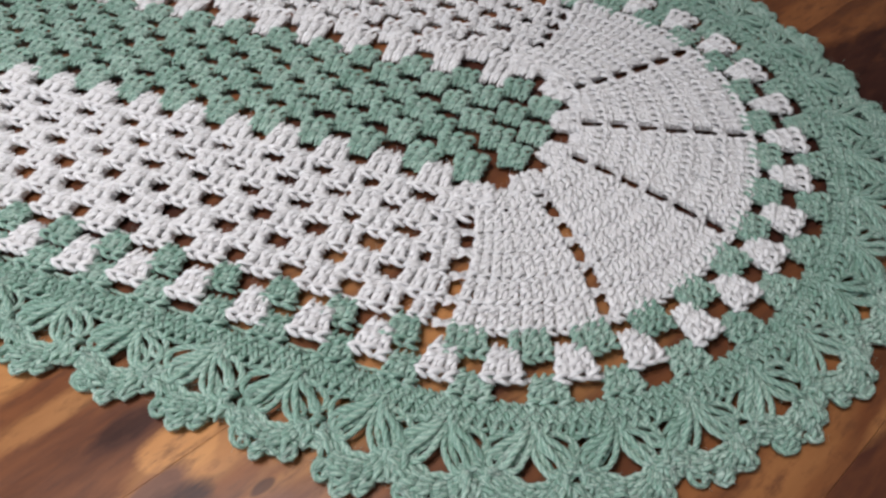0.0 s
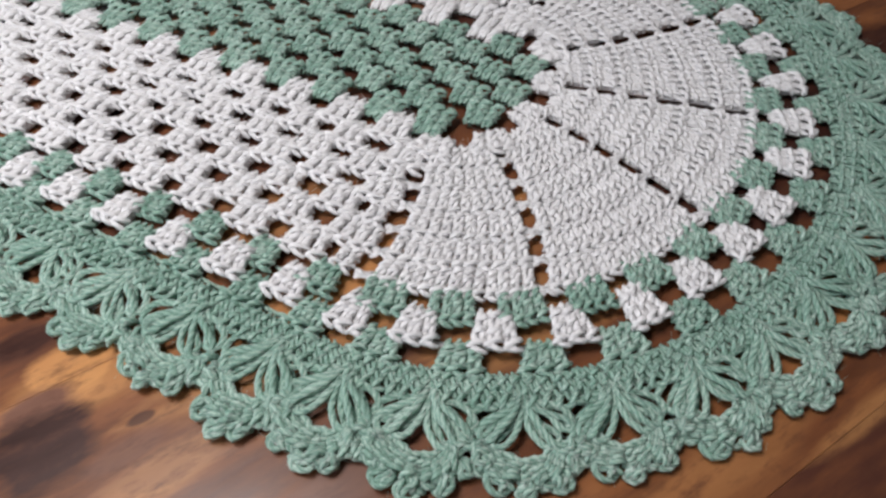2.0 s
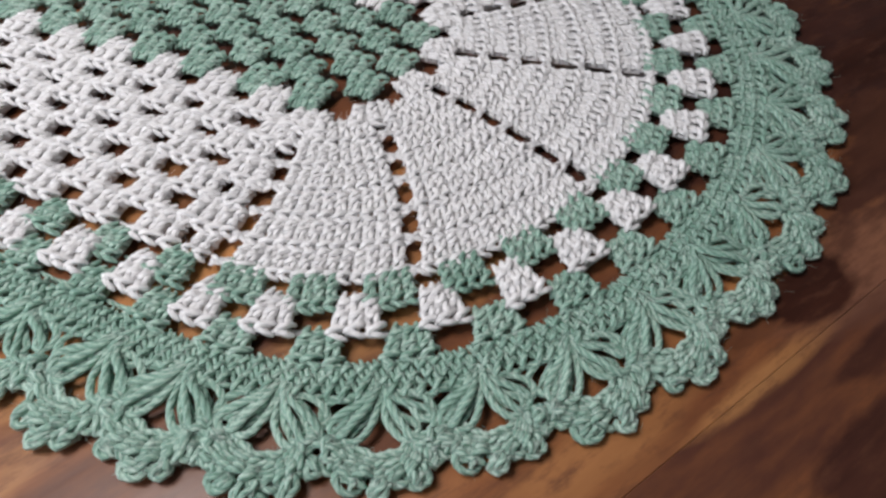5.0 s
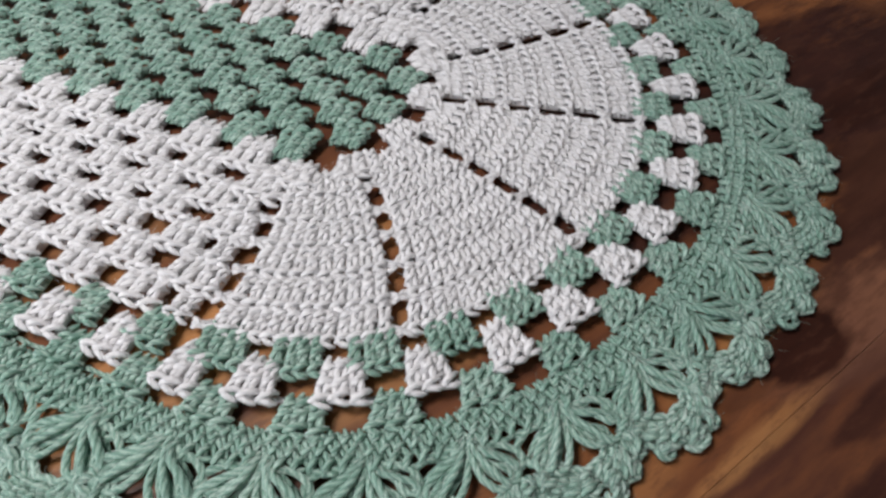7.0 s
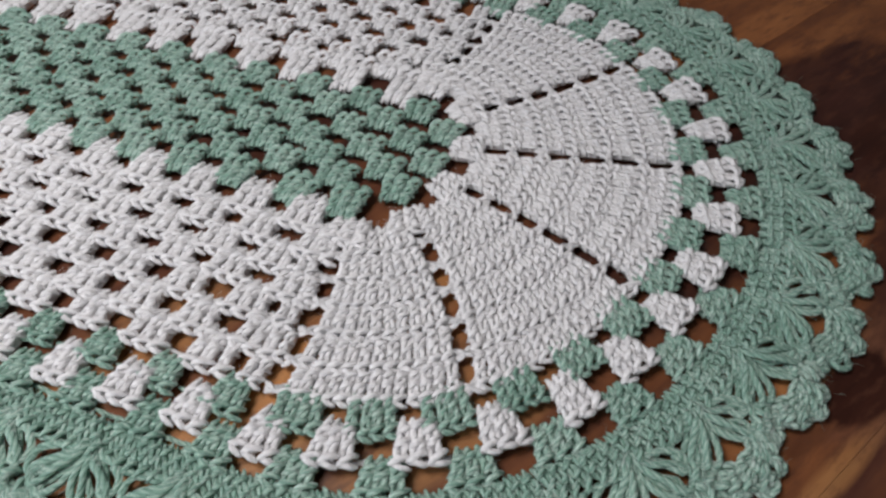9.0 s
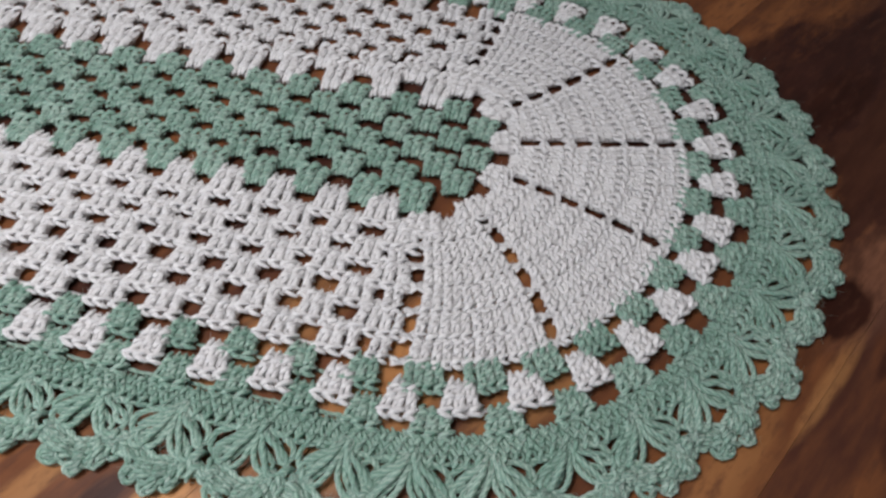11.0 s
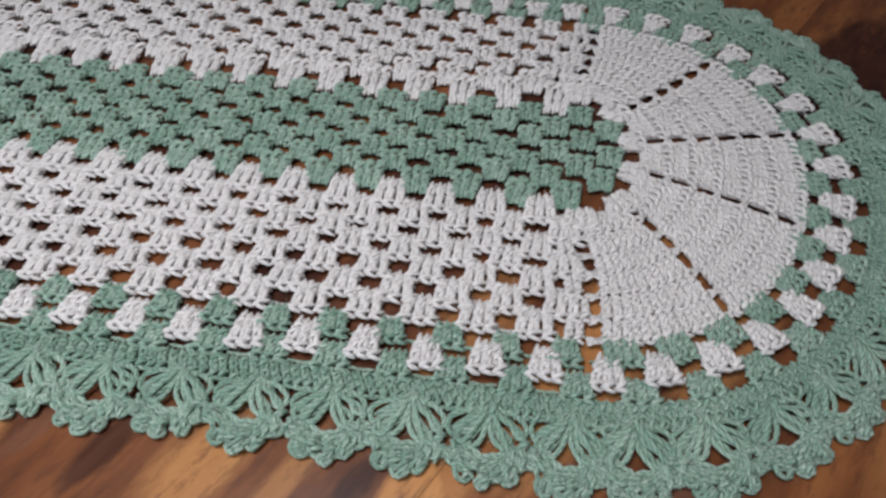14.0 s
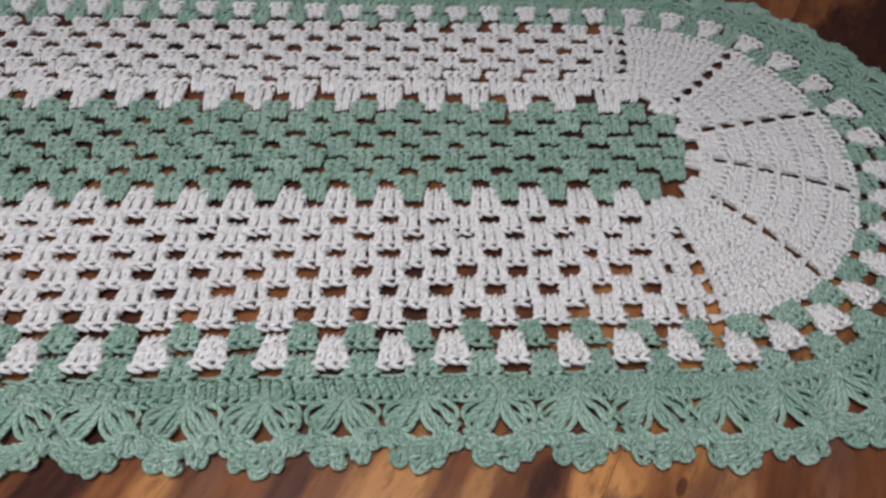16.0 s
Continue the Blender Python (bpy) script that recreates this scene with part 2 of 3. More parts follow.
structure("ceiling", boxes_mesh("ceiling", [((MX, MY, FLOOR + ROOM_H + T / 2), (SX + 2 * T, SY + 2 * T, T))]), PLASTER, "plain white ceiling")

BOARD, SEAM = 0.150, 0.0328
floor = structure("floor", boxes_mesh("floor", [((MY, -MX, FLOOR - 0.055), (SY, SX, 0.06))]), WOOD, "varnished rustic wooden floorboards with dark knots")
tagged(floor, category="floor")
board_me = boxes_mesh("board", [((MY, 0, -0.0125), (SY, BOARD - 0.0001, 0.025))], 0.00015)
board_me.materials.append(WOOD)
for k in range(math.ceil((-EAST - SEAM) / BOARD), int((-WEST - SEAM) / BOARD)):
    b = new("board", board_me)
    b.parent = floor
    b.location = (0, SEAM + BOARD * (k + 0.5), FLOOR)


# ---- yarn ----
rng = np.random.default_rng(7)


class Skein:
    """Collects strands (tubes) as arrays and turns them into one mesh."""

    def __init__(self):
        self.v, self.f, self.uv, self.n = [], [], [], 0

    def strand(self, path, r=0.00095, sides=5, taper=True):
        p = np.asarray(path, float)
        k = len(p)
        t = np.gradient(p, axis=0)
        t /= np.linalg.norm(t, axis=1)[:, None] + 1e-12
        up = np.array([0.0, 0.0, 1.0])
        a = np.cross(t, up)
        weak = np.linalg.norm(a, axis=1) < 0.2
        a[weak] = np.cross(t[weak], np.array([0.0, 1.0, 0.0]))
        a /= np.linalg.norm(a, axis=1)[:, None]
        b = np.cross(a, t)
        rad = np.full(k, r) * rng.uniform(0.88, 1.12, k)
        p = p + rng.normal(0, 0.00010, p.shape)
        if taper:
            rad = rad * np.where((np.arange(k) == 0) | (np.arange(k) == k - 1), 0.55, 1.0)
        ang = np.linspace(0, 2 * np.pi, sides + 1)
        ring = p[:, None] + rad[:, None, None] * (np.cos(ang)[None, :, None] * a[:, None] + np.sin(ang)[None, :, None] * b[:, None])
        run = np.r_[0, np.cumsum(np.linalg.norm(np.diff(p, axis=0), axis=1))] * 1000
        uv = np.stack(np.broadcast_arrays(run[:, None], ang[None] / (2 * np.pi)), -1)
        i = np.arange(k - 1)[:, None] * (sides + 1) + np.arange(sides)[None]
        i = i.ravel() + self.n
        self.f.append(np.stack([i, i + 1, i + sides + 2, i + sides + 1], 1))
        self.v.append(ring.reshape(-1, 3))
        self.uv.append(uv.reshape(-1, 2))
        self.n += k * (sides + 1)

    def fuzz(self, x, y, z, reach):
        """One stray fibre that stands off the yarn."""
        a = rng.uniform(0, 2 * math.pi)
        d = np.array([math.cos(a), math.sin(a), rng.uniform(-0.1, 0.6)]) * reach
        bend = rng.normal(0, reach * 0.35, 3)
        p = np.array([x, y, z])
        self.strand([p, p + d * 0.35 + bend * 0.3, p + d * 0.7 + bend * 0.7, p + d + bend * 0.6], 0.00006, 3)

    def add(self, other, m):
        """Another skein's strands, moved by the matrix m."""
        v, f, uv = other.arrays()
        m = np.array(m)
        self.v.append(v @ m[:3, :3].T + m[:3, 3])
        self.f.append(f + self.n)
        self.uv.append(uv)
        self.n += len(v)

    def warp(self, fn):
        v, f, uv = self.arrays()
        self.v, self.f, self.uv = [fn(v)], [f], [uv]
        return self

    def arrays(self):
        if len(self.v) > 1:
            self.v, self.f, self.uv = [np.concatenate(self.v)], [np.concatenate(self.f)], [np.concatenate(self.uv)]
        return self.v[0], self.f[0], self.uv[0]

    def mesh(self, name, material):
        v, f, uv = self.arrays()
        me = bpy.data.meshes.new(name)
        me.vertices.add(len(v))
        me.vertices.foreach_set("co", v.astype(np.float32).ravel())
        me.loops.add(4 * len(f))
        me.loops.foreach_set("vertex_index", f.astype(np.int32).ravel())
        me.polygons.add(len(f))
        me.polygons.foreach_set("loop_start", np.arange(0, 4 * len(f), 4, dtype=np.int32))
        me.polygons.foreach_set("use_smooth", np.ones(len(f), bool))
        layer = me.uv_layers.new(name="strand")
        layer.data.foreach_set("uv", uv[f.ravel()].astype(np.float32).ravel())
        me.update(calc_edges=True)
        me.materials.append(material)
        return me


def jit(s):
    return rng.normal(0, s)


def curve(points, n):
    """A smooth path of n points through a few control points (Catmull-Rom)."""
    p = np.asarray(points, float)
    q = np.concatenate([[2 * p[0] - p[1]], p, [2 * p[-1] - p[-2]]])
    s = np.linspace(0, len(p) - 1 - 1e-9, n)
    i = s.astype(int)
    u = (s - i)[:, None]
    a, b, c, d = q[i], q[i + 1], q[i + 2], q[i + 3]
    return 0.5 * (2 * b + (c - a) * u + (2 * a - 5 * b + 4 * c - d) * u**2 + (3 * b - a - 3 * c + d) * u**3)


def treble(sk, x0, y0, x1, y1, w=0.0042, fat=1.0, z=0.0, slant=1.0):
    """One treble crochet stitch from its foot (x0, y0) to its head (x1, y1): two strands that cross, slanting yarn-overs, and the braided head."""
    r = 0.00098 * fat
    leg = max(r, min(w, 0.0060) * 0.215)
    h = math.hypot(x1 - x0, y1 - y0)
    ax, ay = (x1 - x0) / h, (y1 - y0) / h
    px, py = ay, -ax                                   # to the right of the post
    reach = min(w, 0.0052)

    def at(u, v, zz):
        return (x0 + ax * u + px * v, y0 + ay * u + py * v, z + zz)

    # the two legs of the post, leaning over one another
    lean = (0.16 + jit(0.05)) * slant
    for side in (-1, 1):
        s = np.linspace(0, 1, 7)
        lift = -0.0021 + 0.0026 * np.sin(np.clip(s * 1.05 + 0.12, 0, 1) * math.pi * 0.60)
        over = 0.0005 * side
        sk.strand([at(h * (a * 0.93), reach * (side * (0.25 - 0.03 * math.sin(math.pi * a)) + lean * (a - 0.5) * 1.4) + jit(0.00012), l + over * math.cos(a * 3.0))
                   for a, l in zip(s, lift)], leg)
    # the back of the post, and stray fibres
    sk.strand([at(h * u, 0.0, -0.0018 - 0.0006 * (u < 0.2)) for u in (0.06, 0.35, 0.65, 0.97)], min(w * 0.38, 0.0019), 6)
    for _ in range(5):
        sk.fuzz(*at(h * rng.uniform(0, 1), w * rng.uniform(-0.5, 0.5), 0.0010), 0.0024)
    # yarn-overs, slanting across the post
    for m, tall in ((0.30 + jit(0.04), 0.0010), (0.60 + jit(0.03), 0.0013)):
        sk.strand(curve([at(h * m - 0.0017 * slant, -reach * 0.50, -0.0016), at(h * m - 0.0006 * slant, -reach * 0.16, tall + jit(0.0002)),
                         at(h * m + 0.0008 * slant, reach * 0.20, tall), at(h * m + 0.0019 * slant, reach * 0.50, -0.0016)], 6), r * 1.02)
    # the braid along the head: a front and a back leaf that overlap their neighbours
    sk.strand(curve([at(h - 0.0024, -w * 0.58, -0.0004), at(h - 0.0016, -w * 0.20, 0.0014 + jit(0.0002)), at(h - 0.0002, w * 0.28, 0.0017 + jit(0.0002)), at(h + 0.0007, w * 0.58, 0.0000)], 6), r * 1.10)
    sk.strand(curve([at(h + 0.0012, -w * 0.55, -0.0010), at(h + 0.0015, -w * 0.10, 0.0006), at(h + 0.0006, w * 0.34, 0.0006), at(h - 0.0004, w * 0.55, -0.0008)], 6), r * 1.05)


def cluster(n=3, foot=0.0092, head=0.0150, h=0.0150, fat=1.0, lump=0.0, arch=0.0):
    """A shell of n trebles, narrow at the foot (y = 0) and wide at the head (y = h)."""
    sk = Skein()
    for i in range(n):
        u = (i + 0.5) / n - 0.5
        bow = -0.0008 * (2 * u) ** 2
        crown = arch * (1 - (2 * u) ** 2)
        treble(sk, u * foot + jit(0.0002), jit(0.0003) + bow, u * head + jit(0.0003), h + bow * 0.6 + crown + jit(0.0003), head / n * 0.98, fat, lump * (1 - 4 * u * u) + jit(0.0002))
    return sk


# ---- plan of the rug ----
YC = 0.139                                 # the long axis
SPAN = 0.5562                              # the rug is mirrored about x = -SPAN / 2


def centre_x(r):
    return -0.030 + (min(r, 0.14) - 0.054) * 0.26 + max(r - 0.14, 0.0) * 0.13


# how the hand-made end departs from a true round, by angle
SKEW_AT = (-90, -65, -50, -20, 5, 25, 40, 58, 75, 90)
SKEW = (0.0, -0.005, -0.012, -0.022, 0.008, 0.03, 0.045, 0.045, 0.02, 0.0)


def polar(r, th):
    """A place on the round end: distance from the ring's own centre, angle in degrees."""
    a = radians(th)
    rr = r * (1 + float(np.interp(th, SKEW_AT, SKEW)))
    return centre_x(r) + rr * math.cos(a), YC + rr * math.sin(a)


# outer edge of each round, measured from the long axis
RIM = dict(A=0.0545, B=0.0652, C=0.0760, D=0.0865, E=0.0980, F=0.1100, G=0.1212, H=0.1325, W=0.1418, J=0.1488, K=0.1592)


def spoke(j, r):
    """Angle of the j-th line of eyelets between the solid wedges."""
    u = (r - 0.069) / 0.048
    inner, outer = (-77, -45, -14, 14, 43, 77)[j], (-86, -54.5, -18.5, 14.5, 48, 84)[j]
    return inner + (outer - inner) * u


rug = new("crochet_rug")
rug.location = (0, 0, FLOOR)
tagged(rug, "oval crocheted rug of mint green and white cotton on floorboards", "rug")


def place(x, y, out, z=0.0, sx=1.0, sy=1.0):
    """Matrix that puts a stitch's head outwards: out is the angle of its +y, in degrees from +x."""
    return Matrix.Translation((x, y, z)) @ Matrix.Rotation(radians(out - 90), 4, "Z") @ Matrix.Diagonal((sx, sy, 1, 1))


MIRROR = Matrix.Translation((-SPAN, 0, 0)) @ Matrix.Diagonal((-1, 1, 1, 1))
rest = {}                                   # stitches far from the walk, joined


def put(name, bank, m, under=None):
    """One piece of the rug at the matrix m: an object of its own near the walk, joined with its like farther off."""
    sk, me = bank[rng.integers(len(bank))]
    if m.translation.x < -0.47:
        key = (name, me.materials[0].name)
        rest.setdefault(key, (Skein(), me.materials[0]))[0].add(sk, m)
        return None
    ob = new(name, me)
    ob.parent = under or rug
    ob.matrix_parent_inverse = under.matrix_basis.inverted() if under else Matrix.Translation((0, 0, -FLOOR))
    ob.matrix_basis = m
    return ob


def part(name, sk, material, label="", kind=""):
    ob = new(name, sk.mesh(name, material))
    ob.parent = rug
    ob.matrix_parent_inverse = Matrix.Translation((0, 0, -FLOOR))
    return tagged(ob, label, kind=kind)


def bank(count, make, name, material):
    made = []
    for _ in range(count):
        sk = make()
        made.append((sk, sk.mesh(name, material)))
    return made


def steps(first, last, pitch):
    n = max(1, round((first - last) / pitch))
    return [first - (first - last) * i / n for i in range(n + 1)]


white_shell = bank(7, lambda: cluster(3, 0.0124, 0.0180, 0.0154, 1.06), "white_shell_stitch", WHITE)
white_first = bank(6, lambda: cluster(3, 0.0136, 0.0182, 0.0202, 1.15, 0.0006), "white_shell_stitch", WHITE)
green_shell = bank(6, lambda: cluster(3, 0.0132, 0.0164, 0.0114, 1.06, 0.0008, 0.0006), "green_shell_stitch", GREEN)
white_bead = bank(6, lambda: cluster(3, 0.0082, 0.0166, 0.0152, 1.14, 0.0014), "white_border_shell", WHITE)
green_bead = bank(6, lambda: cluster(3, 0.0090, 0.0158, 0.0130, 1.04), "green_border_shell", GREEN)
green_wide = bank(6, lambda: cluster(4, 0.0135, 0.0165, 0.0128), "green_border_shell", GREEN)
chain_white, chain_green = Skein(), Skein()


def near_far(x, r, base_h, near=1.0, far=0.76, shift=0.0):
    """The two places, on the near and the far long side, of a stitch whose head reaches the distance r from the axis."""
    for sign, tall in ((-1, near), (1, far)):
        yield place(x + jit(0.0004) + (shift if sign > 0 else 0.0), YC + sign * (r - base_h * tall) + jit(0.0003), 90 * sign + jit(2.0), jit(0.0002), 1 + jit(0.03), tall * (1 + jit(0.02)))


def straight(row, xs, name, shells, h, chain, shift=0.0, near=1.0, far=0.76):
    for i, x in enumerate(xs):
        for m in near_far(x, RIM[row], h, near, far, shift * (1 - 2 * i / (len(xs) - 1))):
            put(name, shells, m)
        if i:
            y = YC - (RIM[row] - 0.0024)
            chain.strand(curve([(xs[i - 1] - 0.007, y, -0.0022), ((x + xs[i - 1]) / 2, y - 0.0002, -0.0034), (x + 0.007, y, -0.0022)], 6))


# centre: seven green rows, all worked the same way, heads towards the far side
def drawn_row(start, stretch):
    """Places along a row, evenly spaced but for its end, which is stretched outwards."""
    return [start - 0.0258 * n + stretch * math.exp(-n / 2.7) for n in range(int((SPAN + 2 * start) / 0.0258) + 2)]


# level of each row, where its even lattice begins, and how far the end is stretched outwards
GREEN_ROWS = ((0.1050, -0.0220, 0.0024), (0.1160, -0.0118, 0.0098), (0.1262, -0.0255, 0.0121), (0.1358, -0.0109, 0.0145),
              (0.1466, -0.0248, 0.0142), (0.1568, -0.0097, 0.0131), (0.1672, -0.0250, 0.0135))
for level, start, stretch in GREEN_ROWS:
    low = 0.0040 if level < 0.11 else 0.0               # the first row reaches down between the white shells
    for x in drawn_row(start, stretch):
        put("green_shell_stitch", green_shell, place(x + jit(0.0005), level - 0.0058 - low + jit(0.0003), 90 + jit(4), jit(0.0003), 1 + jit(0.04), 1 + jit(0.03) + low / 0.013))

# white rounds A to G on the long sides
for x in steps(-0.0333, -SPAN + 0.0333, 0.0259):
    put("white_shell_stitch", white_first, next(near_far(x, RIM["A"], 0.0198)))
for x in drawn_row(-0.0360, 0.0110):
    put("white_shell_stitch", white_first, list(near_far(x, RIM["A"], 0.0198, 1.0, 1.20))[1])
for i, row in enumerate("BCDEFG"):
    first = -0.0204 if i % 2 == 0 else -0.0333
    straight(row, steps(first, -SPAN - first, 0.0259), "white_shell_stitch", white_shell, 0.0150, chain_white, 0.006 if row == "B" else 0.0, 1.14 if row == "B" else 1.04, 1.15 if row == "B" else 0.76)

# border rounds on the long sides
straight("H", steps(-0.0191, -SPAN + 0.0191, 0.0258), "green_border_shell", green_bead, 0.0128, chain_green, -0.0110)
straight("W", steps(-0.0009, -SPAN + 0.0009, 0.0264), "white_border_shell", white_bead, 0.0150, chain_white, -0.0150)
straight("J", steps(-0.0141, -SPAN + 0.0141, 0.0264), "green_border_shell", green_bead, 0.0128, chain_green, -0.0160)

# the round ends
for end in range(2):
    M = MIRROR if end else Matrix.Identity(4)

    def put_end(name, shells, m):
        put(name, shells, M @ m)

    # white shells round the tip of the green centre
    for x, y, out in ((-0.0122, 0.0899, -84), (0.0085, 0.1040, -50), (0.0155, 0.1265, -18), (0.0160, 0.1505, 14), (0.0085, 0.1735, 48), (-0.0122, 0.1875, 84)):
        a = radians(out)
        put_end("white_shell_stitch", white_shell, place(x - 0.0068 * math.cos(a), y - 0.0068 * math.sin(a), out, 0.0004, 1.12 if abs(out) > 40 else 0.95, 0.92))
    # border rounds
    for k in range(1, 16):
        th = -87 + 11.15 * k
        x, y = polar(RIM["W"] - 0.0150, th)
        put_end("white_border_shell", white_bead, place(x, y, th + jit(3), 0.0003, 1.04 + jit(0.03), 1 + jit(0.03)))
    for k in range(16):
        th = -87 + 11.15 * (k + 0.5)
        x, y = polar(RIM["H"] - 0.0146, th)
        put_end("green_border_shell", green_wide, place(x, y, th + jit(2), 0.0005, 1.02 + jit(0.03), 1.14))
        x, y = polar(RIM["J"] - 0.0115, th)
        put_end("green_border_shell", green_bead, place(x, y, th + jit(2), -0.0004, 1.12, 0.95))
    for row, chain in (("H", chain_green), ("W", chain_white)):
        sk = Skein()
        ths = np.linspace(-89, 89, 90)
        sk.strand([(*polar(RIM[row] - 0.0032, th), -0.0034 + 0.0003 * math.sin(th)) for th in ths])
        chain.add(sk, M)

    # solid wedges of white trebles, six rounds deep
    rows = "BCDEFG"
    for j in range(5):
        sk = Skein()
        for i, row in enumerate(rows):
            r1, r0 = RIM[row], RIM["ABCDEF"[i]] - (0.0016 if i else 0.0030)
            gap = math.degrees(0.0028 / r1)
            a0, a1 = spoke(j, r1) + gap, spoke(j + 1, r1) - gap
            b0, b1 = spoke(j, r0) + math.degrees(0.0031 / r0), spoke(j + 1, r0) - math.degrees(0.0031 / r0)
            n = max(3, round(radians(a1 - a0) * r1 / 0.0048))
            for q in range(n):
                u = (q + 0.5) / n
                fx, fy = polar(r0, b0 + (b1 - b0) * u + jit(0.1))
                hx, hy = polar(r1 + jit(0.0002), a0 + (a1 - a0) * u + jit(0.12))
                treble(sk, fx, fy, hx, hy, radians(a1 - a0) * r1 / n, 1.04, jit(0.0002))
        if end:
            sk.warp(lambda v: np.c_[-SPAN - v[:, 0], v[:, 1:]])
        part("wedge_panel", sk, WHITE, "solid wedge of white treble stitches")
    # the eyelet bars between the wedges
    for j in range(6):
        for row in "BCDEFG":
            r = RIM[row] - 0.0008
            w = math.degrees(0.0042 / r)
            th = spoke(j, r)
            sk = Skein()
            for lead in (-0.0022, 0.0021, 0.0004):
                lead += jit(0.0005)
                sk.strand(curve([(*polar(r - lead - 0.0004, th - w), -0.0016), (*polar(r - lead * 0.5 + 0.0006, th - w * 0.35), 0.0004 + jit(0.0003)),
                                 (*polar(r + lead * 0.5 + 0.0006, th + w * 0.35), 0.0006 + jit(0.0003)), (*polar(r + lead - 0.0004, th + w), -0.0016)], 8), 0.00105)
            for _ in range(4):
                sk.fuzz(*polar(r, th + rng.uniform(-w, w)), 0.0008, 0.0024)
            chain_white.add(sk, M)
    # single posts beside the outer eyelets, where the long sides end
    for sign, j in ((-1, 0), (1, 5)):
        for i, row in enumerate(rows):
            r1, r0 = RIM[row], RIM["ABCDEF"[i]]
            sk = Skein()
            off = 0.0048 if i % 2 == 0 else 0.0075
            x0, y0 = polar(r0, spoke(j, r0))
            x1, y1 = polar(r1, spoke(j, r1))
            treble(sk, x0 - off, y0, x1 - off, y1, 0.0042)
            if i % 2:
                treble(sk, x0 - off - 0.004, y0, x1 - off - 0.0045, y1, 0.0042)
            chain_white.add(sk, M)

# the solid green band: one treble after another all the way round
band = Skein()
STEP = 0.0045


def rim_place(s, r):
    """A place on the oval at the distance r, by the length s along its right half from the near to the far middle, and its outward angle."""
    c = centre_x(r)
    flat = SPAN / 2 + c
    arc = math.pi * r
    if s < flat:
        return -SPAN / 2 + s, YC - r, -90.0
    if s < flat + arc:
        th = -90 + math.degrees((s - flat) / r)
        return (*polar(r, th), th)
    return c - (s - flat - arc), YC + r, 90.0


total = 2 * (SPAN / 2 + centre_x(0.155)) + math.pi * 0.155
count = round(total / STEP)
for i in range(count):
    u = (i + 0.5) / count
    ends = []
    for r in (0.1482, RIM["K"]):
        s = u * (2 * (SPAN / 2 + centre_x(r)) + math.pi * r)
        ends.append(rim_place(s, r))
    treble(band, ends[0][0], ends[0][1], ends[1][0] + jit(0.0002), ends[1][1] + jit(0.0003), STEP * 0.98, 1.0, jit(0.0003), 0.35)
whole = Skein()
whole.add(band, np.eye(4))
v, f, uv = band.arrays()
flip = Skein()
flip.v, flip.f, flip.uv, flip.n = [np.c_[-SPAN - v[:, 0], v[:, 1:]]], [f[:, ::-1]], [uv], len(v)
whole.add(flip, np.eye(4))
part("solid_band", whole, GREEN, "solid band of mint green treble stitches")


# ---- lace edging ----
def petal(side):
    """A plump leaf of long loops of yarn, gathered at the band, that leans to one side; y outwards."""
    sk = Skein()
    for k, lean in enumerate((31, 45, 60)):
        a = radians(lean + jit(3.0))
        d = np.array([side * math.sin(a), math.cos(a)])
        e = np.array([d[1], -d[0]]) * side
        long = (0.0158, 0.0184, 0.0172)[k] * (1 + jit(0.04))
        w = 0.0018 + abs(jit(0.0005))
        z = 0.0002 + 0.0010 * (k == 1) + jit(0.0004)
        bow = 0.0011 * (k - 1)                      # the outer loops belly outwards
        foot = np.array([side * 0.0004 * k + jit(0.0003), -0.0032 + jit(0.0005)])
        loop = [(*foot, 0.0004), (*(d * long * 0.25 + e * (bow - w * 0.35)), z + 0.0004), (*(d * long * 0.58 + e * (bow * 1.3 - w)), z + 0.0004), (*(d * long * 0.88 - e * w * 1.4), z * 0.6),
                (*(d * long * 1.0 + e * jit(0.0004)), -0.0002), (*(d * long * 0.88 + e * w * 1.4), z * 0.5), (*(d * long * 0.56 + e * (bow * 1.3 + w)), z + 0.0003),
                (*(d * long * 0.24 + e * (bow + w * 0.35)), z + 0.0002), (*(foot + 0.0006 * e), -0.0002)]
        sk.strand(curve(loop, 20), 0.00122)
        # the strand that fills the loop, a little lower
        if k != 1 or side > 0:
            fill = [(*foot, -0.0010), (*(d * long * 0.4 + e * bow), z - 0.0006), (*(d * long * 0.9 + e * jit(0.0004)), -0.0012)]
            sk.strand(curve(fill, 7), 0.0011)
    for _ in range(8):
        sk.fuzz(side * rng.uniform(0, 0.014), rng.uniform(0.002, 0.017), 0.0012, 0.003)
    # the lump of stitches that ties the leaf to its neighbour
    tip = np.array([side * 0.0140, 0.0150])
    for _ in range(5):
        c = tip + np.array([jit(0.0013), jit(0.0017)])
        a = rng.uniform(0, math.pi)
        d = np.array([math.cos(a), math.sin(a)]) * 0.0028
        sk.strand(curve([(*(c - d), -0.0018), (*(c - d * 0.4), 0.0004 + jit(0.0004)), (*(c + d * 0.4), 0.0005 + jit(0.0004)), (*(c + d), -0.0018)], 7), 0.0011)
    return sk


HALF = 0.0161                               # half the width of one lace motif


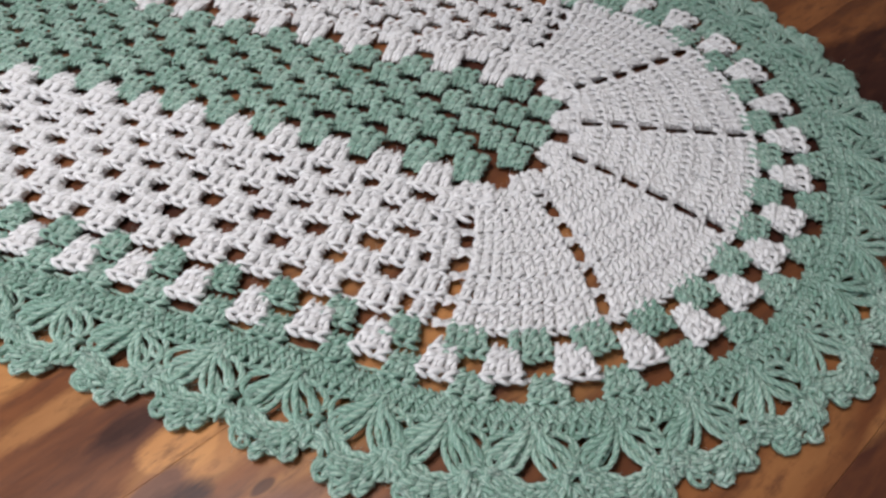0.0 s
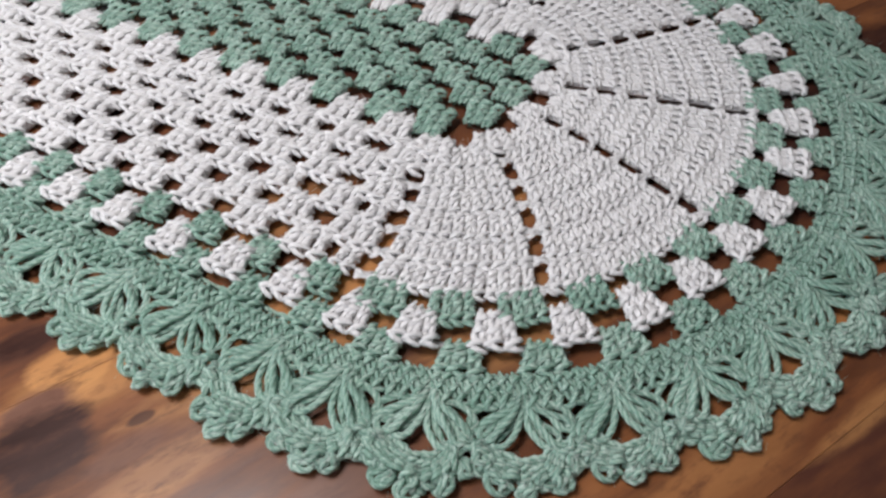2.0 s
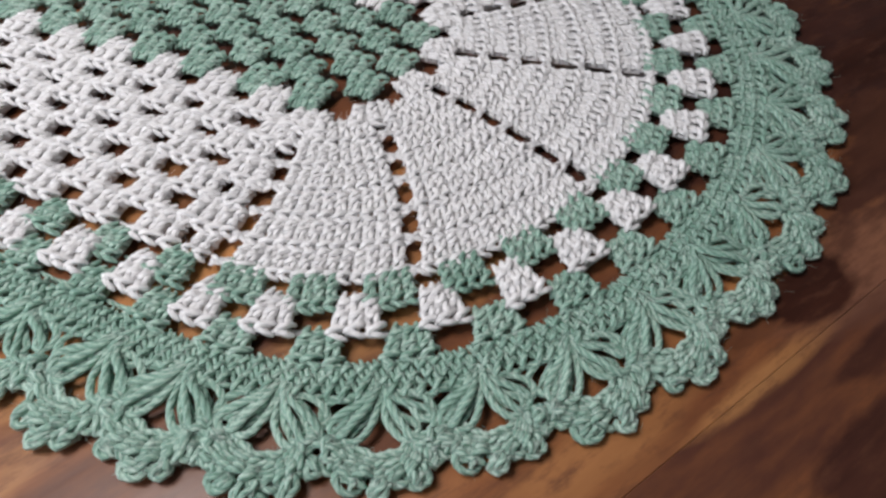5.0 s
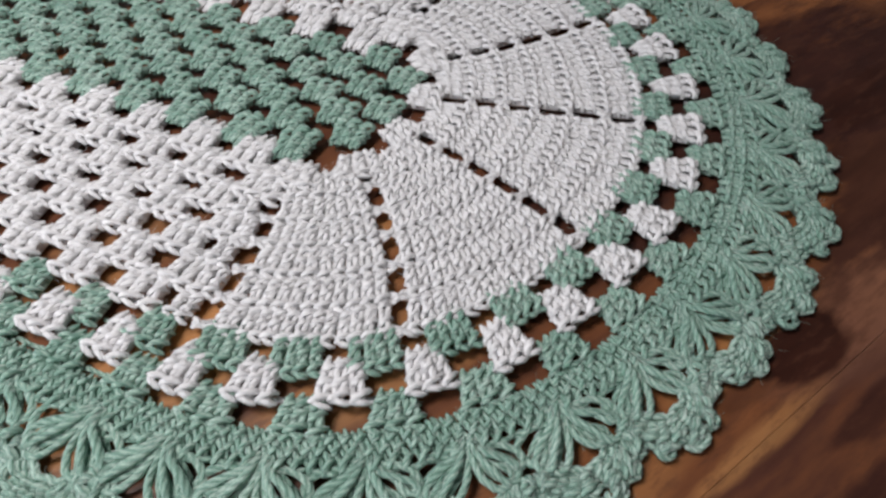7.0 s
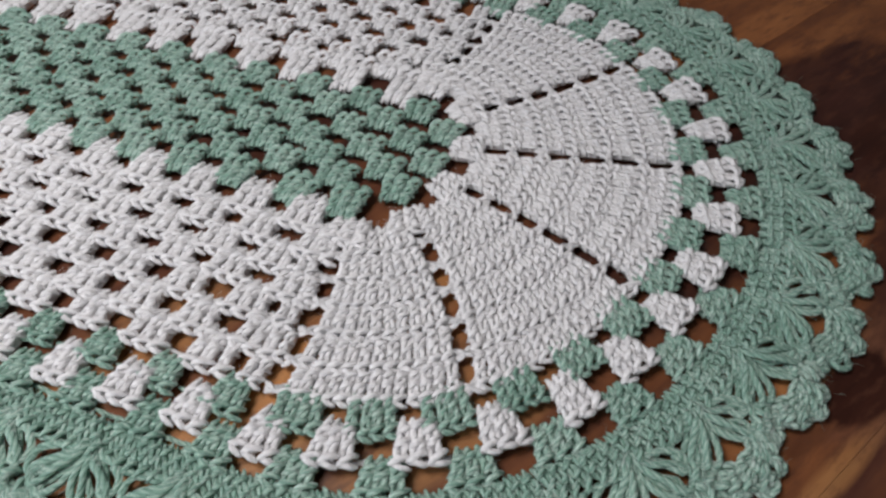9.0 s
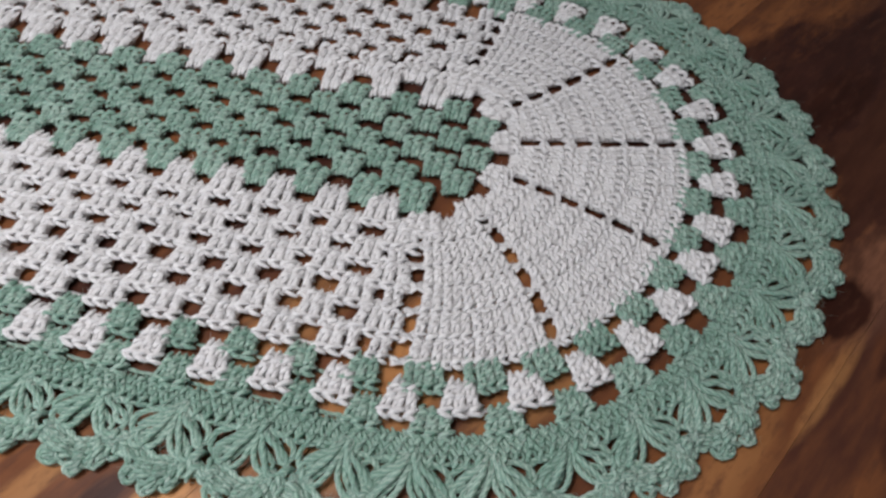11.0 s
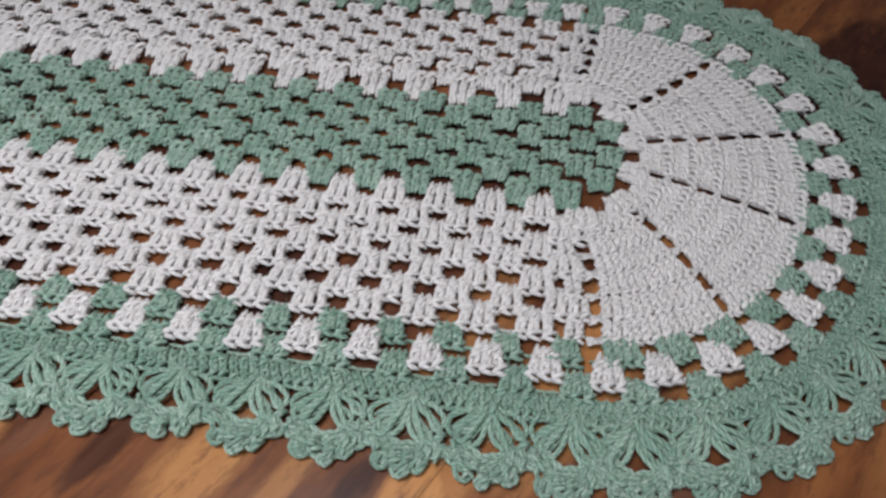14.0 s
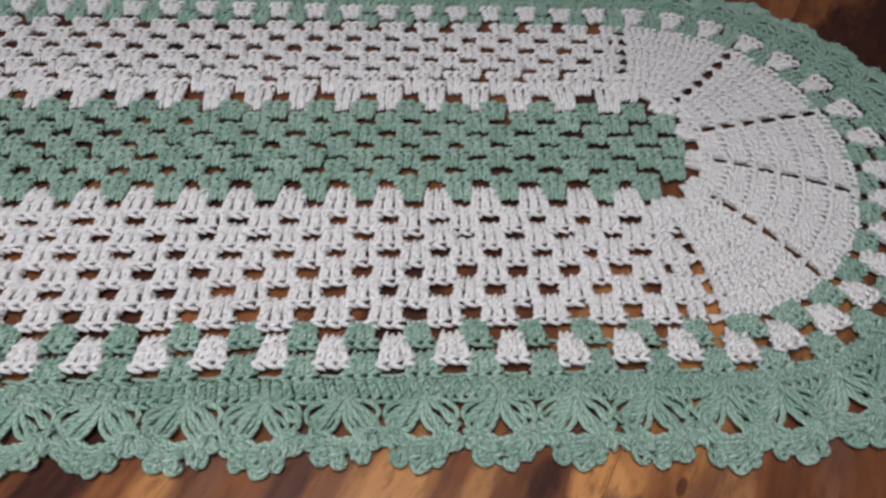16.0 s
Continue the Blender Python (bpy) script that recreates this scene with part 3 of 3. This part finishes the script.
def scallop():
    """A bowed row of short stitches with small picots, closing one motif of the lace."""
    sk = Skein()

    def arc(u, out):
        """u from -1 to 1 along the scallop, out from its inner to its outer edge (metres)."""
        a = u * 1.22
        rx, ry = 0.0078 + out * 0.90, 0.0066 + out * 1.10
        return rx * math.sin(a) * 1.05, 0.0120 + ry * math.cos(a) * 0.95

    n = 12
    for i in range(n):
        u = 1.2 * (-1 + 2 * (i + 0.5) / n)
        x0, y0 = arc(u + jit(0.02), -0.0006 + jit(0.0004))
        x1, y1 = arc(u + jit(0.05), 0.0062 - 0.0018 * u**4 + jit(0.0005))
        treble(sk, x0, y0, x1, y1, 0.0042, 1.10, -0.0004 + jit(0.0005), 0.6)
    for off, z in ((-0.0008, 0.0004), (0.0007, -0.0006)):
        sk.strand([(*arc(u, off + 0.0004 * math.sin(u * 9 + off)), z + 0.0004 * math.sin(u * 20)) for u in np.linspace(-1.25, 1.25, 18)], 0.00110)
    # picots: rounded lobes of looped yarn along the rim, with narrow gaps between them
    for u in (-0.92, -0.46, 0.0, 0.47, 0.92):
        u += jit(0.05)
        c = np.array(arc(u, 0.0078 - 0.0006 * abs(u) + jit(0.0006)))
        d = np.array(arc(u, 0.01)) - np.array(arc(u, 0.0))
        d /= np.linalg.norm(d)
        e = np.array([d[1], -d[0]])
        tilt, size, roll = jit(0.25), 0.84 + jit(0.14), jit(0.0008)
        d, e = d * math.cos(tilt) + e * math.sin(tilt), e * math.cos(tilt) - d * math.sin(tilt)
        loop = []
        for t in np.linspace(-2.4, 2.4, 12):
            loop.append((*(c + size * (d * (0.0034 * math.cos(t) + 0.0002 + jit(0.0002)) + e * 0.0035 * math.sin(t))), -0.0012 + roll * math.sin(t) + 0.0010 * math.cos(t / 2) + jit(0.0002)))
        sk.strand(loop, 0.00112)
        for lean in (-0.70, -0.15, 0.45):
            lean += jit(0.15)
            way = d * math.cos(lean) + e * math.sin(lean)
            foot = c - d * 0.0034 + e * lean * 0.0012
            top = c - d * 0.0008 + way * (0.0038 + jit(0.0005)) * size
            turn_in = e * (0.0010 + jit(0.0006))
            sk.strand(curve([(*foot, -0.0008), (*(foot * 0.55 + top * 0.45 - turn_in), 0.0010 + jit(0.0004)), (*(foot * 0.2 + top * 0.8 + turn_in * 0.4), 0.0009 + jit(0.0004)), (*(top + turn_in), -0.0014)], 8), 0.00104)
        for _ in range(5):
            sk.fuzz(*(c + d * rng.uniform(-0.002, 0.003) + e * jit(0.003)), 0.0008, 0.003)
    return sk


petals = [bank(5, lambda s=s: petal(s), "petal", GREEN) for s in (-1, 1)]
scallops = bank(7, scallop, "scallop", GREEN)
motifs = []
for x in steps(-0.0172, -SPAN + 0.0172, 0.0322):
    motifs += [(x, YC - 0.1588, -90.0, 1.0, 1.0 + 0.13 * math.exp(-((x + 0.03) / 0.07) ** 2)), (x, YC + 0.1588, 90.0, 1.0, 1.0)]
ring_motifs = []
for k in range(17):
    th = -85.2 + 10.65 * k
    x, y = polar(0.1588, th)
    ring_motifs.append((x, y, th, 1.06, 1.0 + 0.10 * math.exp(-((th + 88) / 14) ** 2) + 0.10 * math.exp(-((th - 16) / 26) ** 2)))
for M, group in ((Matrix.Identity(4), motifs + ring_motifs), (MIRROR, ring_motifs)):
    for x, y, out, wide, deep in group:
        turn_by = out + jit(1.6)
        hem = put("scallop", scallops, M @ place(x, y, turn_by, -0.0012 + jit(0.0003), wide * (1 + jit(0.02)), deep * (1 + jit(0.03))))
        for s in (0, 1):
            put("petal", petals[s], M @ place(x, y, turn_by, 0.0002, wide * (1 + jit(0.03)), deep * (1 + jit(0.03))), under=hem)

part("chain_stitches", chain_white, WHITE, "white chain stitches between the clusters", "stuff")
part("chain_stitches", chain_green, GREEN, "mint green chain stitches between the clusters", "stuff")
for (name, _), (sk, material) in rest.items():
    part(name, sk, material, kind="stuff")
